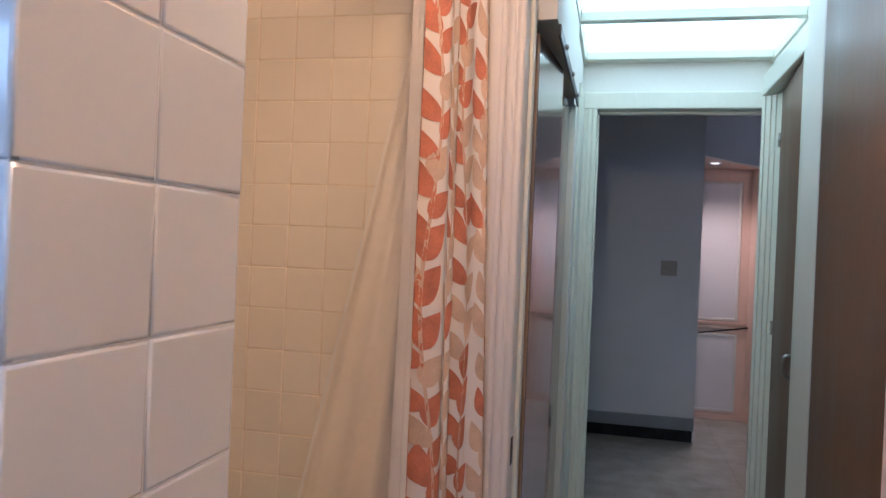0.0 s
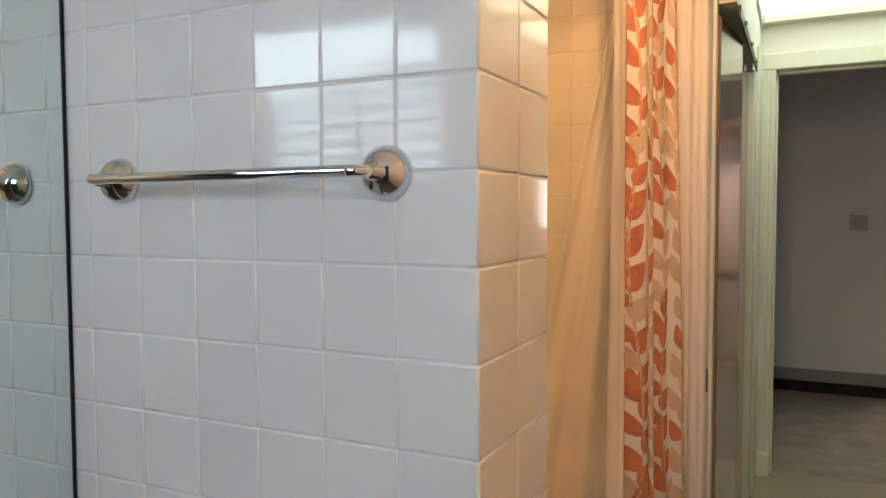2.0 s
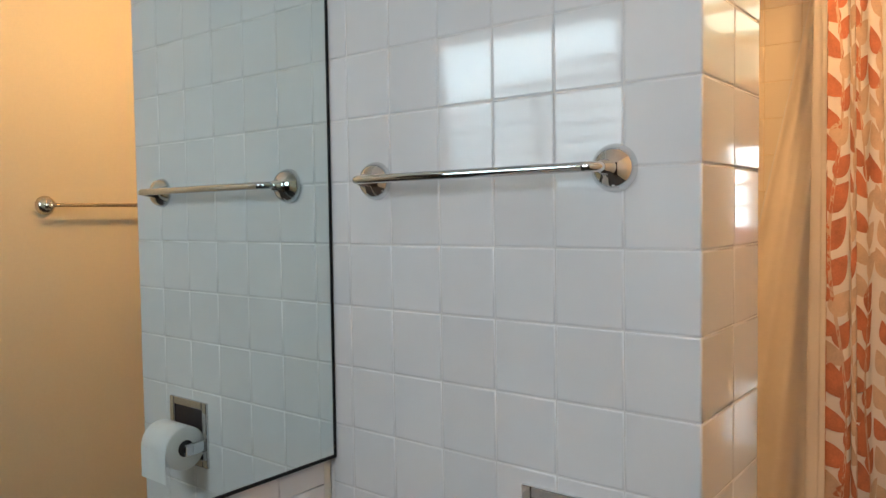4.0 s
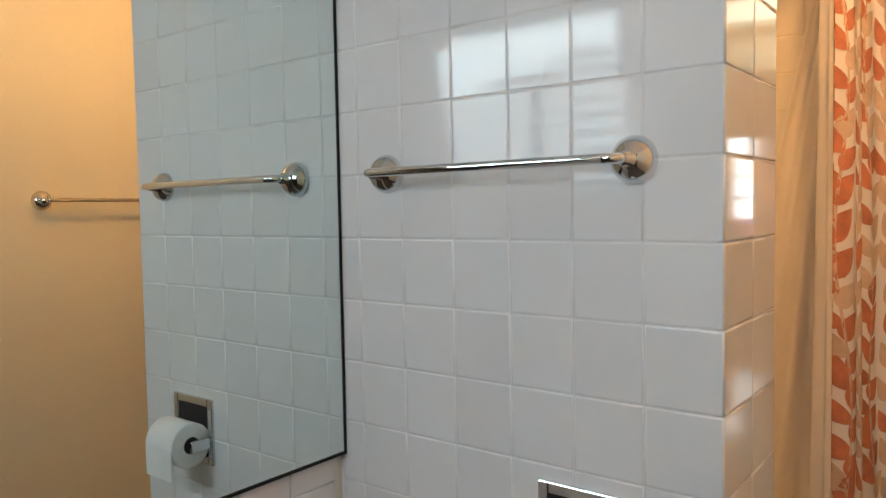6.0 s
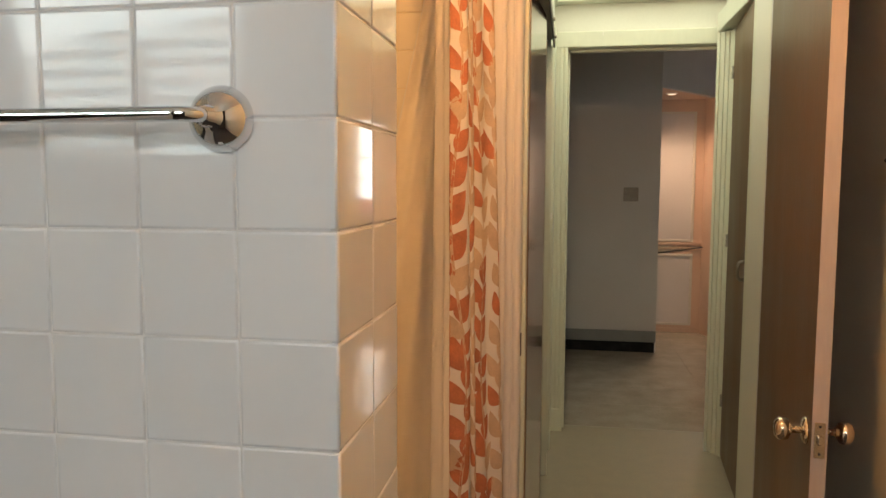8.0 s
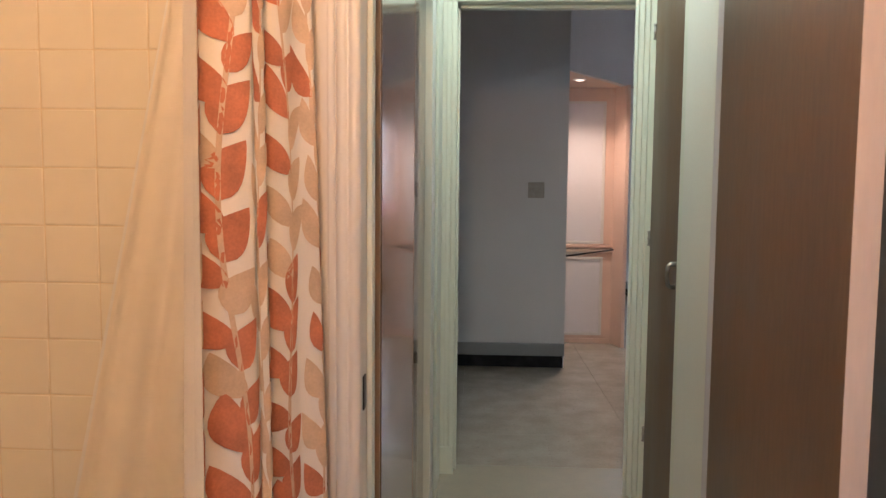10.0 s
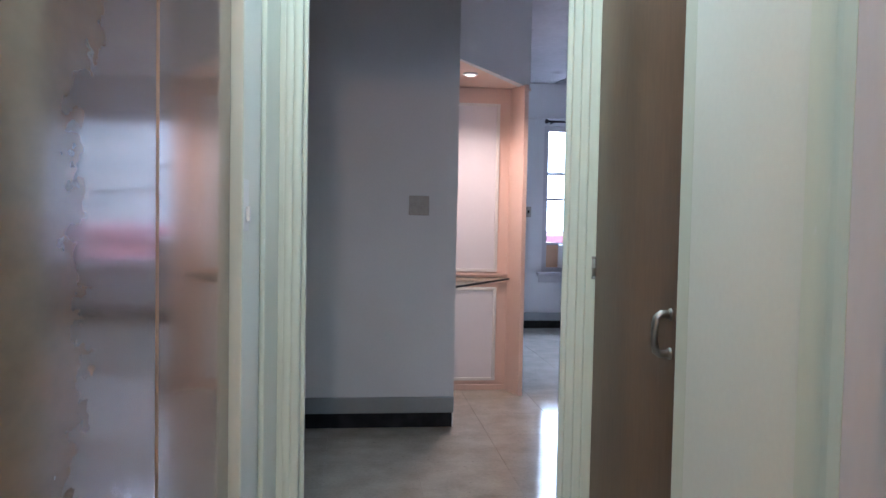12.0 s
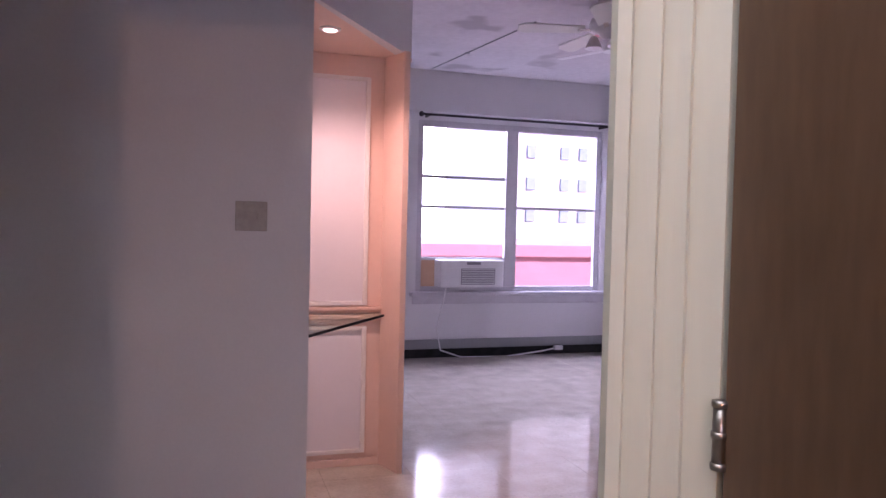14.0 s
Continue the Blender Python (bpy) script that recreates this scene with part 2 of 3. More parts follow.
structure("ceiling_bath", BATH_CEIL, (-1.05, 1.12, -2.12, 1.93, H, H + 0.1), label="painted bathroom ceiling", category="ceiling")

# ---- structure: hall ----
structure("floor_hall", VINYL, (-1.05, 1.25, 1.6, 3.54, -0.1, 0), label="speckled olive beige vinyl floor", category="floor")
# unseen floor, made dark to blacken the lower half of the chrome
structure("floor_bath", REFLECT_DARK, (-0.85, 1.12, -2.12, 0.262, -0.1, 0), (0.0, 1.12, 0.262, 1.6, -0.1, 0), label="unseen bathroom floor, darkened for chrome reflections", category="floor")
# unseen pale slab, added as a reflector to brighten the alcove
structure("floor_alcove", PAINT, (-1.05, 0.0, 0.262, 1.6, -0.1, 0.1), label="unseen alcove floor, kept white to bounce light", category="floor")
structure("wall_hall_west", PAINT, (0.02, 0.14, 2.765, 3.44, 0, 2.52), (0.02, 0.15, 1.70, 2.765, 2.06, 2.52), label="white painted hall wall beside and above the closet", category="wall")
structure("wall_closet_back", PAINT, (-0.6, -0.5, 1.70, 3.42, 0, 2.52), (-0.5, 0.02, 3.3, 3.42, 0, 2.52), label="plain closet back wall")
structure("wall_hall_east", PAINT, (0.955, 1.25, 1.931, 2.44, 0, 2.52), (1.03, 1.25, 2.44, 3.42, 2.17, 2.52), (1.15, 1.25, 2.44, 3.42, 0, 2.17), label="white painted hall wall beside a closet door")
structure("wall_hall_north", PAINT, (-1.72, 0.194, 3.44, 3.54, 0, 2.92), (1.135, 5.0, 3.44, 3.54, 0, 2.92), (0.194, 1.135, 3.44, 3.54, 2.162, 2.92), label="white wall with the doorway to the living room")
structure("ceiling_hall", CEIL, (-0.6, 1.25, 1.70, 3.54, 2.52, 2.6), label="ceiling above the lit panels", category="ceiling")

# ---- structure: living room ----
floor_living = structure("floor_living", JOINT, (-1.6, 5.3, 3.54, 9.7, -0.1, -0.003), label="glossy grey stone tile floor", category="floor")
RC = 2.82
EX = 4.66
wall_switch = structure("wall_switch", ROOM_PAINT, (-1.6, 0.972, 5.565, 5.665, 0.0, RC), (0.86, 0.972, 5.665, 6.6, 0, RC), label="dull white wall with a switch plate and grey baseboard")
structure("wall_living_west", ROOM_PAINT, (-1.72, -1.6, 3.54, 5.665, 0, RC), label="plain white wall")
structure("wall_niche_back", ROOM_PAINT, (0.972, 1.6, 6.56, 6.66, 0, RC), (1.45, 1.6, 6.66, 9.57, 0, RC), label="wall behind the display niche")
structure("wall_living_east", ROOM_PAINT, (EX, EX + 0.12, 3.54, 9.69, 0, RC), label="white wall beside the window")
WX0, WX1, WZ0, WZ1 = 2.2, 3.9, 0.595, 1.975
FAR = Matrix.Translation((2.58, 9.57, 0.707)) @ Matrix.Diagonal((1.193, 1.0, 1.2256, 1.0)) @ Matrix.Translation((-2.25, -8.38, -0.635))
OX0, OX1, OZ0, OZ1 = 2.5204, 4.5485, 0.658, 2.3493
structure("wall_window", ROOM_PAINT, (1.45, OX0, 9.57, 9.69, 0, RC), (OX1, EX + 0.12, 9.57, 9.69, 0, RC), (OX0, OX1, 9.57, 9.69, 0, OZ0), (OX0, OX1, 9.57, 9.69, OZ1, RC), label="white wall with a wide window")
structure("beam", ROOM_PAINT, (1.6, EX, 9.5, 9.57, 2.42, RC), label="shallow painted beam above the window", category="beam", bevel=0.004)
structure("ceiling_living", CEIL, (-1.72, EX + 0.12, 3.44, 9.69, RC, RC + 0.1), label="stained white ceiling with cracks and patches", category="ceiling")


def baseboard(name, ax, a0, a1, face, out):
    """A grey board with a recessed black strip below it, along x or y."""
    ob = holder(name, "grey painted baseboard over a black recessed strip", "baseboard", "structure")
    d = 0.022 * out
    if ax == "x":
        part("board", boxes((a0, a1, face, face + d, 0.088, 0.182), bevel=0.004), GREYBASE, ob)
        part("black_strip", boxes((a0, a1 - 0.01, face, face + d * 0.5, 0.0, 0.087)), BLACK, ob, "thin black strip below the board")
    else:
        part("board", boxes((face, face + d, a0, a1, 0.088, 0.182), bevel=0.004), GREYBASE, ob)
        part("black_strip", boxes((face, face + d * 0.5, a0, a1, 0.0, 0.087)), BLACK, ob, "thin black strip below the board")
    return ob


baseboard("baseboard_switch_wall", "x", -1.6, 0.972, 5.565, -1)
baseboard("baseboard_window_wall", "x", 1.6, EX - 0.022, 9.57, -1)
baseboard("baseboard_east", "y", 3.54, 9.57, EX, -1)

# ---- doorway casings ----


def fluted(x0, x1, y, out, grooves):
    """Plan outline of a moulded board lying on the plane y, from x0 to x1, with rounded ridges."""
    pts, n = [(x0, y), (x0, y + out * 0.75)], 30
    for i in range(n + 1):
        u = i / n
        ridge = abs(math.sin(math.pi * grooves * u)) ** 0.6 if u > 0.35 else 0.75
        pts.append((x0 + (x1 - x0) * u, y + out * (0.78 + 0.22 * ridge)))
    return pts + [(x1, y)]


casing = holder("door_casing_bath", "chipped white fluted door casing with a strike plate", "door frame", "structure")
part("left_board", extrude_xy(fluted(-0.005, 0.09, 1.545, -0.034, 4), 0, 2.12), WHITE_TRIM, casing)
part("left_jamb", boxes((0.07, 0.09, 1.546, 1.70, 0, 2.10), bevel=0.003), WHITE_TRIM, casing)
part("left_stop", boxes((0.09, 0.102, 1.60, 1.64, 0, 2.10), bevel=0.003), TRIM, casing)
part("left_head_block", boxes((-0.005, 0.09, 1.512, 1.70, 2.12, 2.34), bevel=0.003), WHITE_TRIM, casing)
part("right_jamb", extrude_xy([(0.9, 1.785), (0.877, 1.79), (0.88, 1.82), (0.872, 1.824), (0.872, 1.85), (0.884, 1.853), (0.886, 1.93), (0.9, 1.93)], 0, 2.33), JAMB, casing, "chipped grey white hinge jamb")
part("right_casing", extrude_xy([(0.886, 1.931), (0.9, 1.972), (0.915, 1.976), (0.925, 2.02), (0.938, 2.03), (0.944, 2.1), (0.954, 2.1), (0.954, 1.931)], 0, 2.33), TRIM, casing, "pale green moulded casing with paint drips")
part("head_jamb", boxes((0.09, 0.885, 1.545, 1.93, 2.322, 2.338), bevel=0.003), TRIM, casing)
part("hall_left_board", extrude_xy(fluted(0.005, 0.085, 1.70, 0.022, 3), 0, 2.12), TRIM, casing)
part("strike_plate", boxes((0.0895, 0.0925, 1.548, 1.575, 0.86, 0.93), bevel=0.001), DARKMETAL, casing, "dark worn strike plate")

far = holder("door_casing_living", "pale green moulded door casing to the living room", "door frame", "structure")
part("side_board", extrude_xy(fluted(0.141, 0.216, 3.44, -0.026, 3), 0, 2.14), TRIM, far)
part("jamb", boxes((0.194, 0.216, 3.44, 3.54, 0, 2.16), bevel=0.003), TRIM, far)
part("stop", boxes((0.216, 0.228, 3.48, 3.52, 0, 2.125), bevel=0.003), TRIM, far)
part("plinth", boxes((0.141, 0.216, 3.408, 3.44, 0, 0.13), bevel=0.004), TRIM, far)
part("side_panel", boxes((0.1405, 0.154, 3.09, 3.405, 0, 2.2), bevel=0.004), TRIM, far)
part("deep_side_board", extrude_xy([(1.12, 3.436), (1.04, 3.285), (0.99, 3.262), (0.958, 3.246), (0.957, 3.232), (0.966, 3.222), (0.972, 3.228), (0.98, 3.213), (0.986, 3.203), (0.992, 3.208), (0.999, 3.195), (1.004, 3.183), (1.01, 3.187), (1.017, 3.172), (1.024, 3.155), (1.049, 3.15), (1.1, 3.25), (1.14, 3.436)], 0, 2.16), TRIM, far, "pale green deeply moulded casing with paint chips")
part("head_board", boxes((0.141, 1.12, 3.414, 3.44, 2.14, 2.225), bevel=0.006), TRIM, far)
part("head_jamb", boxes((0.196, 1.12, 3.441, 3.54, 2.14, 2.16), bevel=0.003), TRIM, far)
part("head_stop", boxes((0.229, 1.12, 3.48, 3.52, 2.125, 2.139), bevel=0.003), TRIM, far)

closet_case = holder("closet_casing", "pale green painted casing round the hall closet door", "door frame", "structure")
part("side_board", boxes((0.958, 0.99, 2.442, 2.498, 0, 2.17), bevel=0.006), TRIM, closet_case)
part("head_board", boxes((0.965, 1.03, 2.445, 3.3, 2.172, 2.27), bevel=0.006), TRIM, closet_case)

# ---- doors ----
bath_door = holder("door_bath", "open brown varnished flush bathroom door", "door", "structure")
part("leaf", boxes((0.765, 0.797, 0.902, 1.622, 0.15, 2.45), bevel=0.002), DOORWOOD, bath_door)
part("edge_strip", boxes((0.764, 0.798, 0.899, 0.9015, 0.15, 2.45)), DOOREDGE, bath_door, "worn painted door edge")
lp = part("latch_plate", boxes((0.769, 0.793, 0.8965, 0.8985, 0.9, 0.985), bevel=0.0008), BRASS, bath_door, "metal latch plate")
part("latch_bolt", boxes((0.775, 0.787, 0.888, 0.897, 0.932, 0.954), bevel=0.003), BRASS, lp)
for zz in (0.91, 0.975):
    part("screw", lathe([(0.003, 0), (0.003, 0.001), (0.001, 0.0015)], pose(0.781, 0.8964, zz, 90, 0, 0), 8), DARKMETAL, lp)
for x, sgn in ((0.765, -1), (0.797, 1)):
    k = part("knob", lathe([(0.008, 0.0), (0.009, 0.03), (0.012, 0.034), (0.024, 0.04), (0.028, 0.05), (0.027, 0.062), (0.018, 0.07), (0.004, 0.072)], pose(x, 0.962, 0.945, 0, 90 * sgn, 0)), BRASS, bath_door, "shiny round door knob")
    part("rose", lathe([(0.033, 0), (0.033, 0.003), (0.026, 0.008), (0.014, 0.011)], pose(x, 0.962, 0.945, 0, 90 * sgn, 0)), BRASS, k)


def hinge(parent, x, y, z, material=STEEL, length=0.09):
    h = part("hinge", tube([(x, y, z - length / 2), (x, y, z + length / 2)], 0.006, 10), material, parent, "old paint-marked hinge")
    part("hinge_leaf", boxes((x + 0.002, x + 0.005, y + 0.001, y + 0.016, z - length / 2, z + length / 2), bevel=0.001), material, h)
    for dz in (-length / 2, 0, length / 2):
        part("hinge_pin", lathe([(0.0072, -0.003), (0.0075, 0), (0.0072, 0.003)], pose(x, y, z + dz), 10), material, h)
    return h


for zz in (0.28, 1.30, 1.9):
    hinge(bath_door, 0.776, 1.628, zz, STEEL, 0.07)
HP = Matrix.Translation((0.765, 1.62, 0))
bath_door.matrix_basis = pose(0.09, 0.172, -0.14) @ HP @ pose(0, 0, 0, 0, 0, -4.4) @ HP.inverted()

closet_door = holder("door_hall_closet", "closed brown stained wooden closet door with a metal pull", "door", "structure")
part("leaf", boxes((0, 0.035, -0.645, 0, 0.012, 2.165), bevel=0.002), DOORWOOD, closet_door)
pull = part("pull_handle", tube([(0, -0.592, 1.07), (-0.02, -0.592, 1.071), (-0.028, -0.592, 1.065), (-0.031, -0.592, 1.052), (-0.032, -0.592, 1.033), (-0.031, -0.592, 1.013), (-0.028, -0.592, 1.0), (-0.02, -0.592, 0.994), (0, -0.592, 0.995)], 0.0075), STEEL, closet_door, "worn metal pull handle")
for zz in (1.07, 0.995):
    part("handle_foot", lathe([(0.012, 0), (0.012, 0.003), (0.009, 0.006)], pose(0, -0.592, zz, 0, -90, 0), 16), STEEL, pull)
for zz in (0.3, 1.12, 1.95):
    hinge(closet_door, -0.003, 0.002, zz, STEEL, 0.055)
closet_door.matrix_basis = pose(1.022, 3.145, 0, 0, 0, -4.4)

# ---- sliding closet doors in the hall ----
slide = holder("sliding_closet", "glossy dark brown sliding closet doors on a top track", "closet", "structure")
part("frame_post", boxes((0.03, 0.1, 1.723, 1.743, 0, 2.03), bevel=0.003), EDGEWOOD, slide, "bare wood closet post")
part("front_panel", extrude_xy([(0.102, 1.745), (0.138, 2.15), (0.118, 2.15), (0.082, 1.745)], 0.015, 2.03), CLOSETWOOD, slide)
part("rear_panel", extrude_xy([(0.085, 2.06), (0.125, 2.75), (0.105, 2.75), (0.065, 2.06)], 0.015, 2.03), CLOSETWOOD, slide)
part("panel_edge", boxes((0.12, 0.1385, 2.151, 2.165, 0.015, 2.03), bevel=0.002), EDGEWOOD, slide, "bare brown wood edge")
part("end_post", boxes((0.05, 0.15, 2.751, 2.765, 0, 2.03), bevel=0.003), TRIM, slide)
track = part("track", boxes((0.15, 0.158, 1.76, 2.8, 2.03, 2.065), bevel=0.002), DARKMETAL, slide, "dark metal track")
for yy in (1.95, 2.3, 2.65):
    part("roller", lathe([(0.009, 0), (0.009, 0.006), (0.004, 0.01)], pose(0.158, yy, 2.05, 0, 90, 0), 14), STEEL, track)

# ---- lit ceiling of the hall ----
lit = holder("luminous_ceiling", "glowing greenish fluorescent ceiling panels in painted frames", "ceiling light", "structure")
for y0, y1 in ((1.94, 2.13), (2.15, 2.74), (2.78, 3.37)):
    part("diffuser", boxes((0.16, 1.02, y0, y1, 2.41, 2.42)), DIFFUSER, lit, "frosted lit panel")
for y0, y1 in ((2.125, 2.155), (2.735, 2.785), (3.36, 3.438)):
    part("cross_bar", boxes((0.155, 1.02, y0, y1, 2.372, 2.43), bevel=0.004), TRIM, lit)
for x0, x1 in ((0.10, 0.155), (1.02, 1.08)):
    part("side_rail", boxes((x0, x1, 1.935, 3.438, 2.365, 2.43), bevel=0.004), TRIM, lit)

# ---- mirror ----
mir = holder("wall_mirror", "frameless wall mirror with a dark edge in the corner", "mirror")
part("glass", boxes((-0.7195, -0.702, -1.35, -0.006, 0.938, 2.3)), MIRROR, mir)
part("edge", boxes((-0.7195, -0.7, -0.006, -0.002, 0.936, 2.3)), BLACK, mir, "black mirror edge")
part("lower_edge", boxes((-0.7195, -0.7, -1.35, -0.002, 0.932, 0.9375)), BLACK, mir, "black mirror edge")


# ---- towel bars ----
def towel_bar(name, label, m, width, material):
    """Bar along local x, out along local -y, origin at the middle on the wall."""
    ob = holder(name, label, "towel bar")
    for s in (-1, 1):
        r = part("rosette", lathe([(0.034, 0), (0.0345, 0.003), (0.034, 0.006), (0.032, 0.012), (0.028, 0.019), (0.022, 0.025), (0.015, 0.029), (0.01, 0.031), (0.009, 0.046)], m @ pose(s * width / 2, 0, 0, 90, 0, 0), 36), material, ob)
    q = 0.02
    pts = []
    for s in (-1, 1):
        arc = [(s * (width / 2 - q + q * math.cos(a)), -0.045 - q * math.sin(a) * 0.9, 0) for a in [i * math.pi / 16 for i in range(9)]]
        pts += arc[::-1] if s > 0 else [(s * width / 2, -0.04, 0)] + arc
    pts.append((width / 2, -0.04, 0))
    part("bar", tube([m @ Vector(p) for p in pts], 0.0075, 16), material, ob)
    return ob


towel_bar("towel_bar", "polished chrome towel bar on white tiles", pose(-0.352, 0.0, 1.457), 0.46, CHROME)
towel_bar("towel_bar", "dull warm metal towel bar on a cream wall", pose(1.0, 0.66, 1.45, 0, 0, -90), 0.9, BRASS)

# ---- toilet paper holder ----
tp = holder("toilet_paper_holder", "recessed chrome toilet paper holder with a white roll", "paper holder")
part("plate", boxes((-0.288, -0.27, -0.006, 0.004, 0.793, 0.945), (-0.156, -0.138, -0.006, 0.004, 0.793, 0.945), (-0.27, -0.156, -0.006, 0.004, 0.927, 0.945), (-0.27, -0.156, -0.006, 0.004, 0.793, 0.811), bevel=0.002), CHROME, tp)
# flush plate; the recess's depth is only its dark colour
part("recess", boxes((-0.27, -0.156, -0.0005, 0.003, 0.811, 0.927)), DARKMETAL, tp, "flat plate coloured dark as the recess's shade")
roll = part("paper_roll", lathe([(0.02, -0.052), (0.048, -0.052), (0.05, -0.05), (0.05, 0.05), (0.048, 0.052), (0.02, 0.052)], pose(-0.213, -0.045, 0.848, 0, 90, 0), 36), PAPER, tp, "white paper roll")
# capped cylinder, its ends dark to stand for shade inside the roll
part("core", lathe([(0.019, -0.0525), (0.019, 0.0525)], pose(-0.213, -0.045, 0.848, 0, 90, 0), 24), DARKMETAL, roll, "solid core coloured dark as a shaded hole")
part("hanging_sheet", boxes((-0.263, -0.163, -0.0955, -0.0945, 0.778, 0.848)), PAPER, roll)
for x in (-0.277, -0.149):
    part("arm", boxes((x - 0.004, x + 0.004, -0.055, -0.004, 0.833, 0.860), bevel=0.003), CHROME, tp)

tp.matrix_basis = pose(0.008, 0, 0.028)

# ---- shower curtain ----
ROD_Z = 2.14
rod = holder("curtain_rod", "chrome shower curtain rod across the bath alcove", "curtain rod")
part("tube", tube([(-0.08, 0.264, ROD_Z), (-0.08, 1.53, ROD_Z)], 0.0125), CHROME, rod)
for yy, a in ((0.2635, -90), (1.5355, 90)):
    part("flange", lathe([(0.03, 0), (0.03, 0.006), (0.018, 0.012)], pose(-0.08, yy, ROD_Z, a, 0, 0)), CHROME, rod)


def fold(s, z):
    """The curtain's surface: s runs over the gathered width, 0 to 1."""
    drop = (ROD_Z - z) / 2.0
    y0, y1 = 1.10 - 0.04 * drop, 1.48 + 0.03 * drop
    w = s * 2 * math.pi
    amp = 0.026 + 0.014 * drop
    x = -0.098 + (0.085 + 0.05 * drop) * s + amp * (math.sin(2.6 * w + 0.9 + 0.5 * drop) + 0.4 * math.sin(5.7 * w + 2 + drop))
    y = y0 + (y1 - y0) * (s + 0.02 * math.sin(2.6 * w + 2.2) + 0.006 * math.sin(7 * w + 3 * z))
    return Vector((x, y, z))


def sheet(fn, nu, z0, z1, nv):
    bm = bmesh.new()
    grid = [[bm.verts.new(fn(i / nu, z0 + (z1 - z0) * j / nv)) for i in range(nu + 1)] for j in range(nv + 1)]
    for j in range(nv):
        for i in range(nu):
            bm.faces.new((grid[j][i], grid[j][i + 1], grid[j + 1][i + 1], grid[j + 1][i])).smooth = True
    return bm


curtain = holder("shower_curtain", "white shower curtain printed with terracotta and beige leaves", "curtain")
part("cloth", sheet(fold, 130, 0.12, 2.12, 50), CLOTH, curtain)
SW = 0.8


def on_cloth(s, z):
    e = 0.004
    s = min(0.995, max(0.005, s))
    p = fold(s, z)
    t = fold(s + e, z) - fold(s - e, z)
    n = Vector((t.y, -t.x, 0)).normalized()
    return p + n * 0.0022


def leaf(bm, s, z, length, width, ang):
    """A pointed leaf on the cloth, from its stalk end at (s, z)."""
    rows, last = 9, None
    ca, sa = math.cos(ang), math.sin(ang)
    for i in range(rows + 1):
        u = i / rows
        w = width * 0.5 * (math.sin(math.pi * u ** 0.8) ** 0.85) + 0.0004
        line = []
        for k in (-1, -0.5, 0, 0.5, 1):
            a, b = u * length, k * w + 0.1 * length * math.sin(math.pi * u)
            line.append(bm.verts.new(on_cloth(s + (a * ca - b * sa) / SW, z + a * sa + b * ca)))
        if last:
            for k in range(4):
                bm.faces.new((last[k], last[k + 1], line[k + 1], line[k])).smooth = True
        last = line


rng = random.Random(5)
red, tan_print = bmesh.new(), bmesh.new()
VINES = 8
for v in range(VINES):
    s0 = 0.05 + v * 0.13
    target = tan_print if v in (3, 4, 6) else red
    z, side = 0.2 + rng.random() * 0.1, 1
    while z < 2.02:
        s = s0 + 0.02 * math.sin(z * 7 + v)
        ang = math.pi / 2 - side * rng.uniform(0.3, 0.75)
        tgt = target if rng.random() < 0.8 else (tan_print if target is red else red)
        leaf(tgt, s, z, rng.uniform(0.08, 0.11), rng.uniform(0.04, 0.052), ang)
        side, z = -side, z + rng.uniform(0.038, 0.055)
    stem = bmesh.new()
    for k in range(60):
        za, zb = 0.2 + k * 0.03, 0.2 + (k + 1) * 0.03
        q = []
        for zz, d in ((za, -1), (za, 1), (zb, 1), (zb, -1)):
            q.append(stem.verts.new(on_cloth(min(0.99, max(0.01, s0 + 0.02 * math.sin(zz * 7 + v) + d * 0.004)), zz)))
        stem.faces.new(q)
    part("printed_stem", stem, BEIGE, curtain, "thin beige printed stem")
part("red_leaves", red, TERRACOTTA, curtain, "terracotta leaf print")
part("beige_leaves", tan_print, BEIGE, curtain, "beige leaf print")
for k in range(7):
    yy = 1.08 + k * 0.062
    part("ring", tube([(-0.08 + 0.024 * math.cos(a), yy, ROD_Z - 0.008 + 0.024 * math.sin(a)) for a in [i * math.pi / 8 for i in range(17)]], 0.002, 8), WHITEPLASTIC, curtain)


def liner_at(s, z):
    """The liner flares along the end wall from the gathered right edge."""
    left, right = -0.16 - 0.22 * (2.12 - z), -0.085
    w = 2 * math.pi * s
    drop = (2.12 - z) / 2.0
    y = 1.465 - 0.05 * s + (0.005 + 0.016 * drop) * math.sin(2.7 * w + 1 + 0.8 * drop) + 0.005 * drop * math.sin(6.3 * w)
    return Vector((left + (right - left) * s, y, z))


liner = holder("curtain_liner", "white vinyl shower liner drawn aside in folds", "curtain liner")
part("vinyl_sheet", sheet(liner_at, 70, 0.15, 2.08, 40), LINER, liner)
part("top_band", sheet(liner_at, 40, 2.082, 2.125, 2), WHITEPLASTIC, liner, "reinforced white top band")
part("hem", sheet(lambda q, z: liner_at(q * 0.02, z) + Vector((0, -0.003, 0)), 2, 0.15, 2.08, 40), WHITEPLASTIC, liner, "stiff vertical hem")

# ---- bathroom lamp and window ----
lamp = holder("ceiling_lamp", "warm glowing round glass ceiling lamp", "ceiling lamp")
part("base", lathe([(0.09, 0), (0.09, -0.02), (0.07, -0.03)], pose(0.16, 0.42, H)), CHROME, lamp)
part("globe", lathe([(0.05, -0.03), (0.085, -0.05), (0.095, -0.085), (0.07, -0.125), (0.02, -0.14)], pose(0.16, 0.42, H)), BULB, lamp)
bulb = new("bath_bulb", bpy.data.lights.new("bath_bulb", "POINT"))
bulb.data.energy, bulb.data.color, bulb.data.shadow_soft_size = BULB_W, (1.0, 0.52, 0.2), 0.06
bulb.location = (0.16, 0.42, H - 0.22)

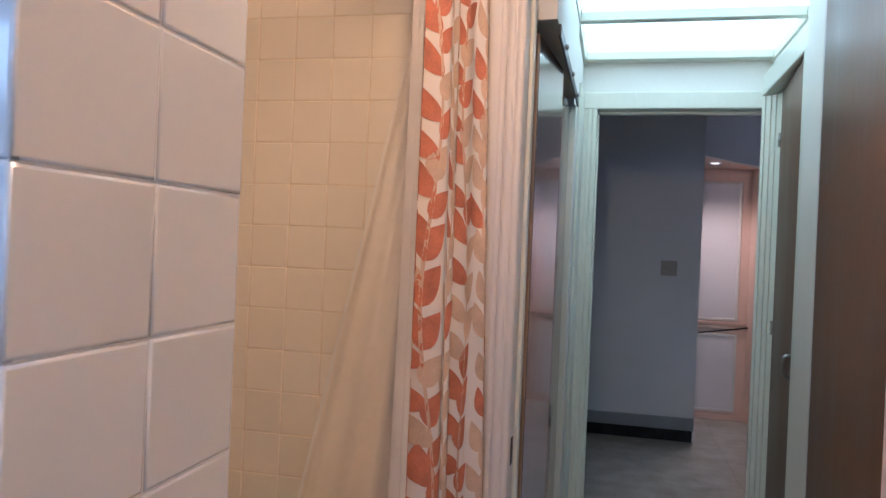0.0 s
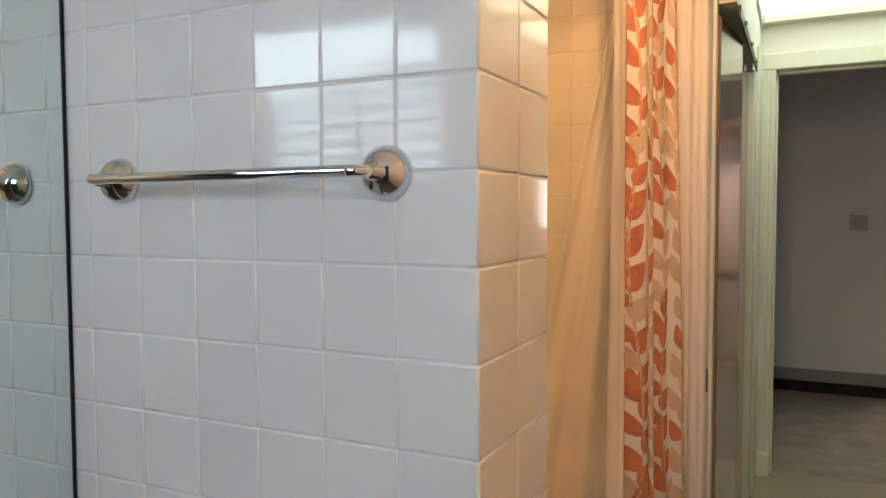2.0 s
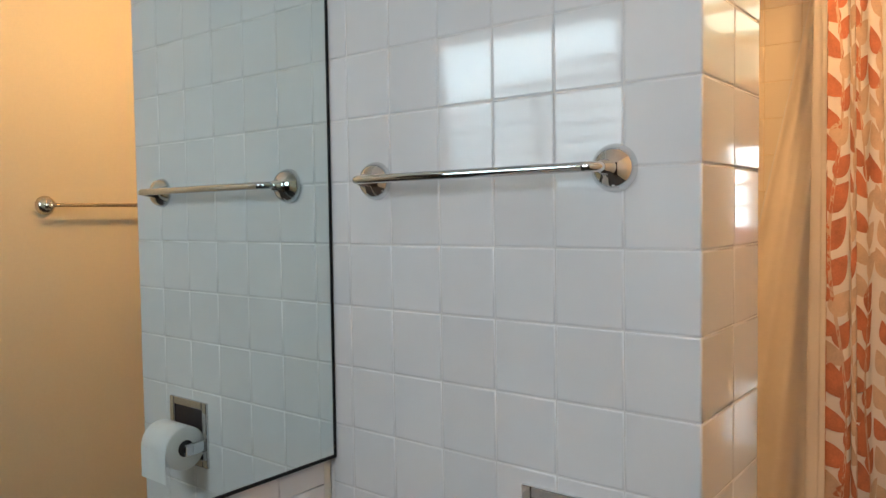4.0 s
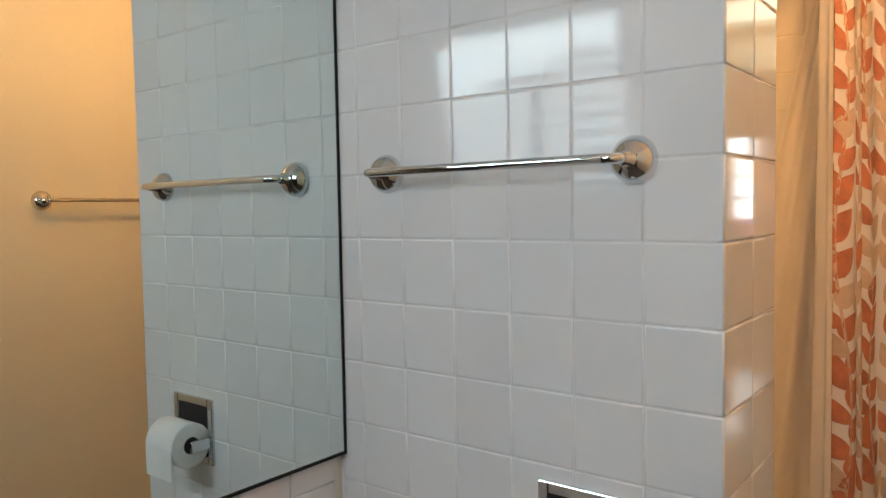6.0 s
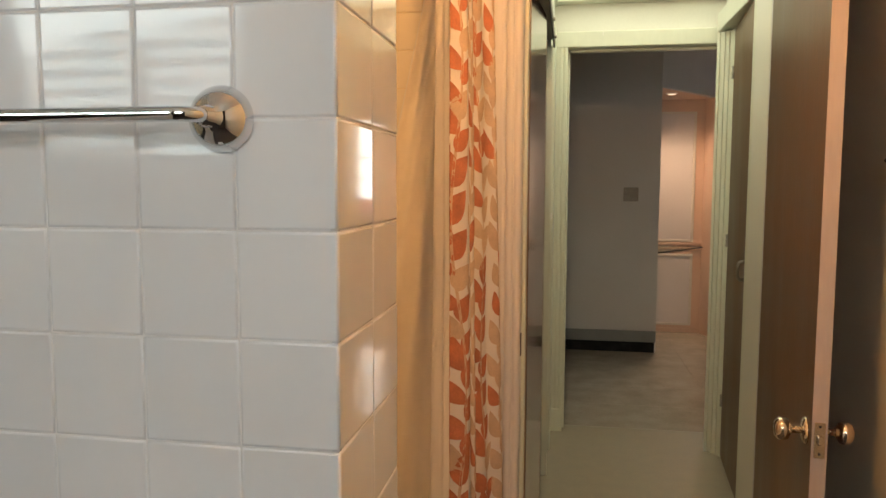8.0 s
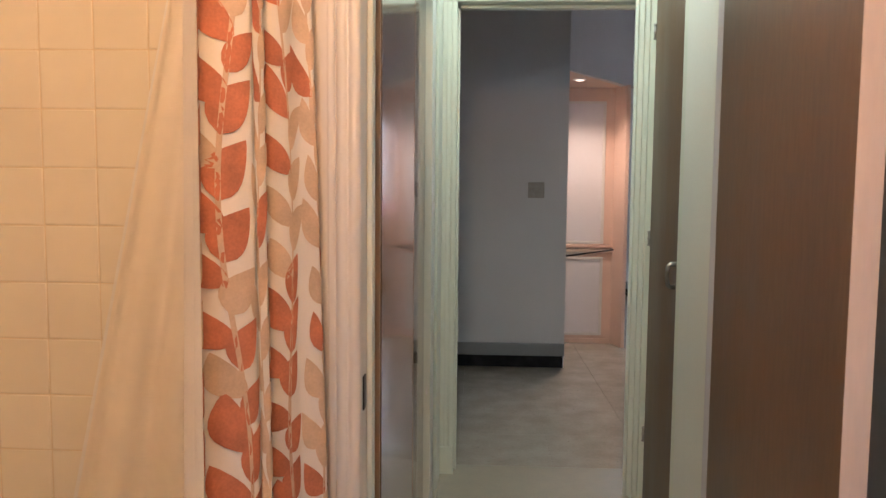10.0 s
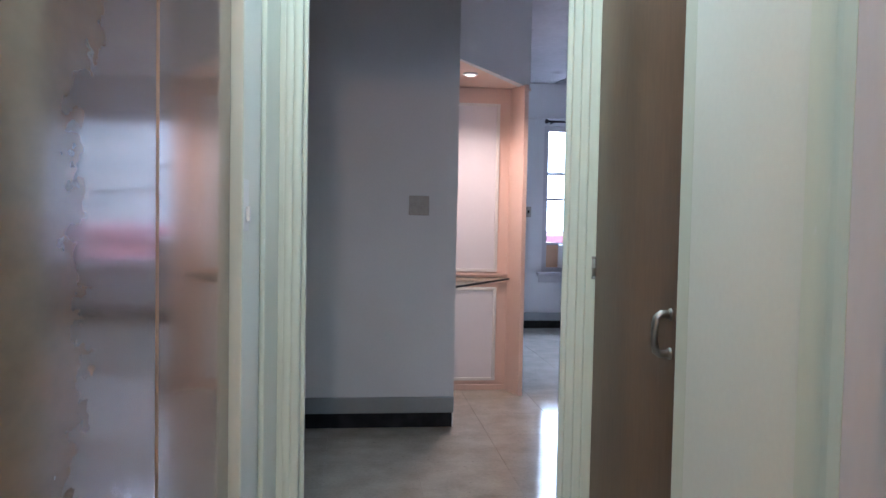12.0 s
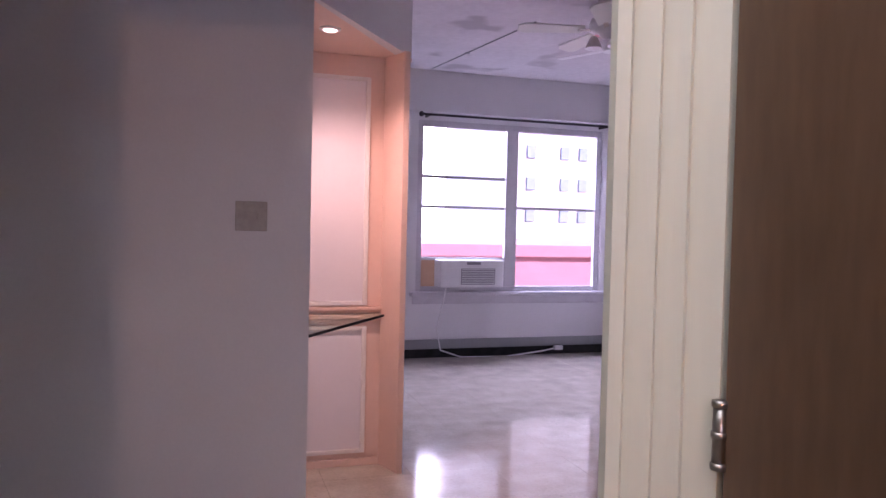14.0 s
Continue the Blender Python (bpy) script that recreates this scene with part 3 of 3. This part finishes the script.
bwin = holder("window_bath", "louvred glass bathroom window in a white frame", "window", "structure")
part("window_frame", boxes((-0.4, 0.6, -2.09, -2.03, 1.45, 1.49), (-0.4, 0.6, -2.09, -2.03, 2.18, 2.22), (-0.4, -0.36, -2.09, -2.03, 1.49, 2.18), (0.56, 0.6, -2.09, -2.03, 1.49, 2.18), (0.08, 0.12, -2.09, -2.03, 1.49, 2.18)), WHITE_TRIM, bwin)
for k in range(9):
    part("louvre", boxes((-0.36, 0.56, -2.028, -2.016, 1.5 + k * 0.075, 1.54 + k * 0.075)), WINFRAME, bwin)

# ---- display niche in the living room ----
niche = holder("display_niche", "peach painted built-in display niche with panelled back", "built-in cabinet")
NZ = 2.2
part("soffit", extrude_xy([(0.972, 5.58), (1.59, 6.44), (1.64, 6.56), (0.972, 6.56)], NZ, NZ + 0.02), PINKWOOD, niche)
part("fascia", extrude_xy([(0.9725, 5.568), (1.6, 6.42), (1.61, 6.555), (0.98, 5.62)], NZ - 0.005, RC), ROOM_PAINT, niche, "grey white diagonal fascia")
part("back_board", boxes((0.972, 1.48, 6.505, 6.56, 0.0, NZ - 0.002)), PINKWOOD, niche)
part("side_column", extrude_xy([(1.478, 6.49), (1.535, 6.31), (1.565, 6.31), (1.6, 6.56), (1.478, 6.56)], 0, NZ - 0.002), PINKWOOD, niche)
for z0, z1 in ((0.868, 2.085), (0.07, 0.755)):
    p = part("panel", boxes((1.0, 1.375, 6.499, 6.5045, z0 + 0.02, z1 - 0.02)), PANELWHITE, niche, "white inset panel")
    part("moulding", boxes((1.375, 1.4, 6.488, 6.5045, z0, z1), (0.975, 1.0, 6.488, 6.5045, z0, z1), (1.0, 1.375, 6.488, 6.5045, z0, z0 + 0.022), (1.0, 1.375, 6.488, 6.5045, z1 - 0.022, z1), bevel=0.003), WHITE_TRIM, p)
part("rail", boxes((0.972, 1.478, 6.475, 6.5045, 0.792, 0.815), (0.972, 1.478, 6.48, 6.5045, 0.84, 0.86), bevel=0.003), PINKWOOD, niche)
part("toe_board", boxes((0.972, 1.478, 6.49, 6.5045, 0.0, 0.04), bevel=0.003), PINKWOOD, niche)
part("glass_shelf", extrude_xy([(0.974, 5.68), (1.46, 6.36), (1.46, 6.474), (0.974, 6.474)], 0.824, 0.832), SHELFGLASS, niche, "clear glass shelf").visible_shadow = False
part("shelf_edge", extrude_xy([(0.976, 5.675), (1.465, 6.357), (1.46, 6.361), (0.973, 5.68)], 0.822, 0.834), BLACK, niche, "dark shelf edge")
dl = part("downlight", lathe([(0.05, 0), (0.05, -0.006), (0.038, -0.008)], pose(1.106, 6.03, NZ)), WHITEPLASTIC, niche, "recessed downlight")
part("lens", lathe([(0.034, -0.0085), (0.03, -0.012), (0.01, -0.013)], pose(1.106, 6.03, NZ)), SPOT, dl)
spot = new("niche_spot", bpy.data.lights.new("niche_spot", "SPOT"))
spot.data.energy, spot.data.color, spot.data.spot_size, spot.data.spot_blend, spot.data.shadow_soft_size = NICHE_W * 4, (1.0, 0.68, 0.45), radians(135), 1.0, 0.04
spot.matrix_world = look((1.13, 5.98, NZ - 0.03), (1.36, 5.95, 0))

# ---- plates ----
sp = thing("switch_plate", boxes((0.683, 0.803, 5.557, 5.5635, 1.265, 1.38), bevel=0.003), PLATE, "square aged beige double switch plate", "switch")
for x in (0.718, 0.768):
    part("toggle", boxes((x - 0.006, x + 0.006, 5.549, 5.558, 1.311, 1.335), bevel=0.002), PLATE, sp)
op = thing("wall_outlet", boxes((2.03, 2.085, 8.372, 8.379, 1.11, 1.21), bevel=0.002), PLATE, "small grey metal switch plate on the wall", "switch")
part("toggle", boxes((2.05, 2.065, 8.362, 8.373, 1.145, 1.175), bevel=0.002), BLACK, op)
hs = thing("light_switch", boxes((0.14, 0.147, 2.79, 2.86, 1.21, 1.32), bevel=0.002), WHITEPLASTIC, "white painted light switch in the hall", "switch")
part("toggle", boxes((0.147, 0.156, 2.815, 2.831, 1.23, 1.262), bevel=0.002), WHITEPLASTIC, hs)

# ---- living room window ----
win = holder("window_living", "wide two-part sash window with blown-out daylight", "window", "structure")
YW0, YW1 = 8.40, 8.46
part("frame", boxes((WX0, WX0 + 0.05, YW0, YW1, WZ0, WZ1), (WX1 - 0.05, WX1, YW0, YW1, WZ0, WZ1), (WX0 + 0.05, WX1 - 0.05, YW0, YW1, WZ0, WZ0 + 0.04), (WX0 + 0.05, WX1 - 0.05, YW0, YW1, WZ1 - 0.05, WZ1), bevel=0.004), WINFRAME, win)
part("mullion", boxes((2.99, 3.095, YW0 - 0.005, YW1, WZ0 + 0.04, WZ1 - 0.05), bevel=0.004), WINFRAME, win)
for x0, x1, zs in ((WX0 + 0.05, 2.99, (1.526, 1.282, 0.86)), (3.095, WX1 - 0.05, (1.29,))):
    for z in zs:
        part("glazing_bar", boxes((x0, x1, YW0 + 0.01, YW1 - 0.01, z - 0.012, z + 0.012), bevel=0.003), WINFRAME, win)
    pane = part("pane", boxes((x0, x1, 8.428, 8.432, WZ0 + 0.04 if x0 > 3 else 0.872, WZ1 - 0.05)), GLASS, win)
    pane.visible_shadow = False
part("sill", boxes((WX0 - 0.05, WX1 + 0.06, 8.31, 8.40, WZ0 - 0.035, WZ0 - 0.002), bevel=0.006), WINFRAME, win)
part("apron", boxes((WX0 - 0.03, WX1 + 0.04, 8.362, 8.379, WZ0 - 0.1, WZ0 - 0.036), bevel=0.004), WINFRAME, win)
win.matrix_basis = FAR
part("left_filler", boxes((WX0 + 0.05, 2.37, 8.415, 8.44, WZ0 + 0.04, 0.848)), FILLER, win, "tan filler board")
part("right_filler", boxes((2.93, 2.99, 8.415, 8.44, WZ0 + 0.04, 0.848)), FILLER, win, "tan filler board")

ac = holder("air_conditioner", "white window air conditioner with a grey grille", "air conditioner")
part("body", boxes((2.37, 2.93, 8.22, 8.62, 0.637, 0.857), bevel=0.012), WHITEPLASTIC, ac)
g = part("grille", boxes((2.55, 2.85, 8.213, 8.2195, 0.66, 0.79), bevel=0.003), ACGRILLE, ac, "grey front grille")
for k in range(9):
    part("slat", boxes((2.555, 2.845, 8.208, 8.2135, 0.667 + k * 0.014, 0.672 + k * 0.014)), WHITEPLASTIC, g)
part("control_panel", boxes((2.6, 2.72, 8.214, 8.2195, 0.82, 0.842), bevel=0.002), ACGRILLE, ac, "dark control strip")
part("cord", tube([(2.43, 8.24, 0.64), (2.42, 8.30, 0.5), (2.38, 8.34, 0.3), (2.42, 8.345, 0.12), (2.6, 8.34, 0.06), (3.0, 8.35, 0.05), (3.35, 8.34, 0.09), (3.48, 8.35, 0.11)], 0.006, 8), WHITEPLASTIC, ac, "white power cord")
part("plug", boxes((3.46, 3.54, 8.32, 8.3575, 0.095, 0.13), bevel=0.005), WHITEPLASTIC, ac)

ac.matrix_basis = FAR

crod = holder("window_curtain_rod", "thin dark curtain rod with round finials", "curtain rod")
part("tube", tube([(2.19, 8.24, 2.0), (3.92, 8.24, 2.0)], 0.009), DARKMETAL, crod)
for x in (2.19, 3.92):
    part("finial", lathe([(0.008, -0.02), (0.02, -0.012), (0.022, 0), (0.016, 0.014), (0.002, 0.02)], pose(x, 8.24, 2.0, 0, 90, 0), 16), DARKMETAL, crod)
for x in (2.26, 3.86):
    part("bracket", boxes((x - 0.008, x + 0.008, 8.24, 8.378, 1.99, 2.005)), DARKMETAL, crod)

crod.matrix_basis = FAR
op.matrix_basis = FAR

# ---- marks on the living room ceiling ----
crack = thing("ceiling_conduit", tube([(2.6, 9.45, RC - 0.002), (2.7, 8.7, RC - 0.003), (2.85, 7.6, RC - 0.002)], 0.006, 8), GREYBASE, "thin grey cable run across the ceiling", "cable")
part("clip", boxes((2.68, 2.72, 8.68, 8.70, RC - 0.012, RC - 0.001), bevel=0.002), GREYBASE, crack)
bm = extrude_xy([(3.5, 8.6), (3.75, 8.1), (3.81, 8.12), (3.58, 8.62)], RC - 0.0035, RC - 0.0005)
thing("ceiling_patch", bm, WHITEPLASTIC, "pale filler patch on the stained ceiling", "patch")

# ---- ceiling fan ----
FX, FY = 3.1, 7.0
fan = holder("ceiling_fan", "white ceiling fan with light kit, standing still", "ceiling fan")
part("canopy", lathe([(0.07, 0), (0.075, -0.03), (0.04, -0.06), (0.015, -0.07), (0.015, -0.12)], pose(FX, FY, RC)), WHITEPLASTIC, fan)
part("motor", lathe([(0.03, -0.1), (0.11, -0.115), (0.125, -0.15), (0.12, -0.19), (0.06, -0.21), (0.04, -0.24)], pose(FX, FY, RC)), WHITEPLASTIC, fan)
for k in range(5):
    m = pose(FX, FY, RC - 0.185, 0, 0, 20 + 72 * k) @ pose(0, 0, 0, 10, 0, 0)
    bm = extrude_xy([(0.16, -0.05), (0.55, -0.07), (0.6, -0.04), (0.6, 0.04), (0.55, 0.07), (0.16, 0.05)], -0.004, 0.004)
    bm.transform(m)
    bl = part("blade", bm, PAINT, fan)
    bi = boxes((0.08, 0.2, -0.015, 0.015, -0.008, -0.0045))
    bi.transform(m)
    part("blade_iron", bi, BRASS, bl)
for k in range(3):
    a = radians(40 + 120 * k)
    m = pose(FX + 0.09 * math.cos(a), FY + 0.09 * math.sin(a), RC - 0.25)
    part("shade", lathe([(0.02, 0.02), (0.03, 0.0), (0.055, -0.05), (0.06, -0.06), (0.052, -0.058)], m, 20), WHITEPLASTIC, fan, "frosted lamp shade")

# ---- outside ----
# made-up wall out of view, shields the louvred window from direct sun
structure("wall_sun_blocker", PAINT, (-6, 8, -3.2, -3.0, -9, 9), label="unseen wall added to keep sun out of the bath window")
BACKDROP = glow("bright_haze", (0.93, 0.96, 1.0), 8.0)
structure("backdrop", BACKDROP, (-220, 320, 180, 181, -10, 160), label="bright white hazy sky", category="sky")
structure("ground", GROUND, (-300, 300, 8.7, 400, -9.1, -9), label="street level asphalt far below", category="ground")
pb = holder("pink_building", "low pink stucco building across the street", "building")
part("wall", boxes((-20, 40, 26, 40, -9, 0.35)), PINKWALL, pb)
part("roof_edge", boxes((-20.2, 40.2, 25.8, 40.2, 0.35, 0.75)), PINKWALL, pb)
tw = holder("white_tower", "tall pale apartment tower with rows of windows", "building")
part("wall", boxes((30, 52, 75, 95, -9, 45)), TOWER, tw)
part("roof", boxes((29.6, 52.4, 74.6, 95.4, 45, 46)), TOWER, tw)
wm = mesh_of("window", boxes((-0.5, 0.5, -0.12, 0.12, -0.65, 0.65)), DARKGLASS)
for i in range(5):
    for j in range(10):
        o = new("window", wm)
        o.parent, o.location = tw, (33.2 + i * 3.1 + (i % 2) * 0.9, 74.95, -4 + j * 3.4)

# ---- tiles, piece by piece ----


def tile_mesh(name, w, h, material, depth=0.008):
    bm = bmesh.new()
    loops = []
    for ins, d in ((0, 0), (0, -depth + 0.0022), (0.0008, -depth + 0.0008), (0.003, -depth)):
        loops.append([bm.verts.new((sx * (w / 2 - ins), d, sz * (h / 2 - ins))) for sx, sz in ((-1, -1), (1, -1), (1, 1), (-1, 1))])
    for a, b in zip(loops, loops[1:]):
        for i in range(4):
            bm.faces.new((a[i], a[(i + 1) % 4], b[(i + 1) % 4], b[i])).smooth = True
    bm.faces.new(loops[-1])
    bmesh.ops.recalc_face_normals(bm, faces=bm.faces)
    return mesh_of(name, bm, material)


TZ, R0 = 0.1153, 1.458
G = 0.0014


def tile_wall(parent, edges, place, turn, material, z_from=0.0, z_to=H):
    """Tiles in columns between the given edges, in level rows through R0."""
    rt = random.Random(3)
    cache = {}
    for a, b in zip(edges, edges[1:]):
        k0, k1 = math.ceil((z_from - R0) / TZ), math.floor((z_to - R0) / TZ)
        rows = [z_from] + [R0 + k * TZ for k in range(k0, k1 + 1)] + [z_to]
        for z0, z1 in zip(rows, rows[1:]):
            if z1 - z0 < 0.012:
                continue
            key = (round(b - a, 3), round(z1 - z0, 3))
            if key not in cache:
                cache[key] = tile_mesh("tile", abs(b - a) - G, z1 - z0 - G, material)
            o = new("tile", cache[key])
            o.parent = parent
            u = (a + b) / 2
            jit = pose(0, 0, 0, rt.uniform(-0.4, 0.4), 0, rt.uniform(-0.4, 0.4))
            o.matrix_basis = place(u, (z0 + z1) / 2) @ turn @ jit


cols = [-0.711, -0.66] + [-0.11 * k for k in range(5, -1, -1)]
cols[1] = -0.655
tile_wall(partition, cols, lambda u, z: pose(u, 0.008, z), pose(0, 0, 0), TILE)
tile_wall(partition, [0.0, 0.135, 0.262], lambda u, z: pose(-0.008, u, z), pose(0, 0, 0, 0, 0, 90), TILE)
tile_wall(wall_north, [-0.92 + 0.0023] + [-0.11 * k for k in range(8, -1, -1)], lambda u, z: pose(u, 1.545, z), pose(0, 0, 0), ALCOVE_TILE)
tile_wall(wall_west, [-0.9, -0.79, -0.68, -0.57, -0.46, -0.35, -0.24, -0.13, -0.02], lambda u, z: pose(-0.722, u, z), pose(0, 0, 0, 0, 0, 90), TILE, 0.46, 0.932)
ft = boxes((-0.2285, 0.2285, -0.2285, 0.2285, -0.0025, 0.0))
fm = mesh_of("floor_tile", ft, STONE)
for i in range(16):
    for j in range(14):
        o = new("floor_tile", fm)
        o.parent = floor_living
        o.location = (-1.37 + i * 0.4585, 3.77 + j * 0.4585, 0)
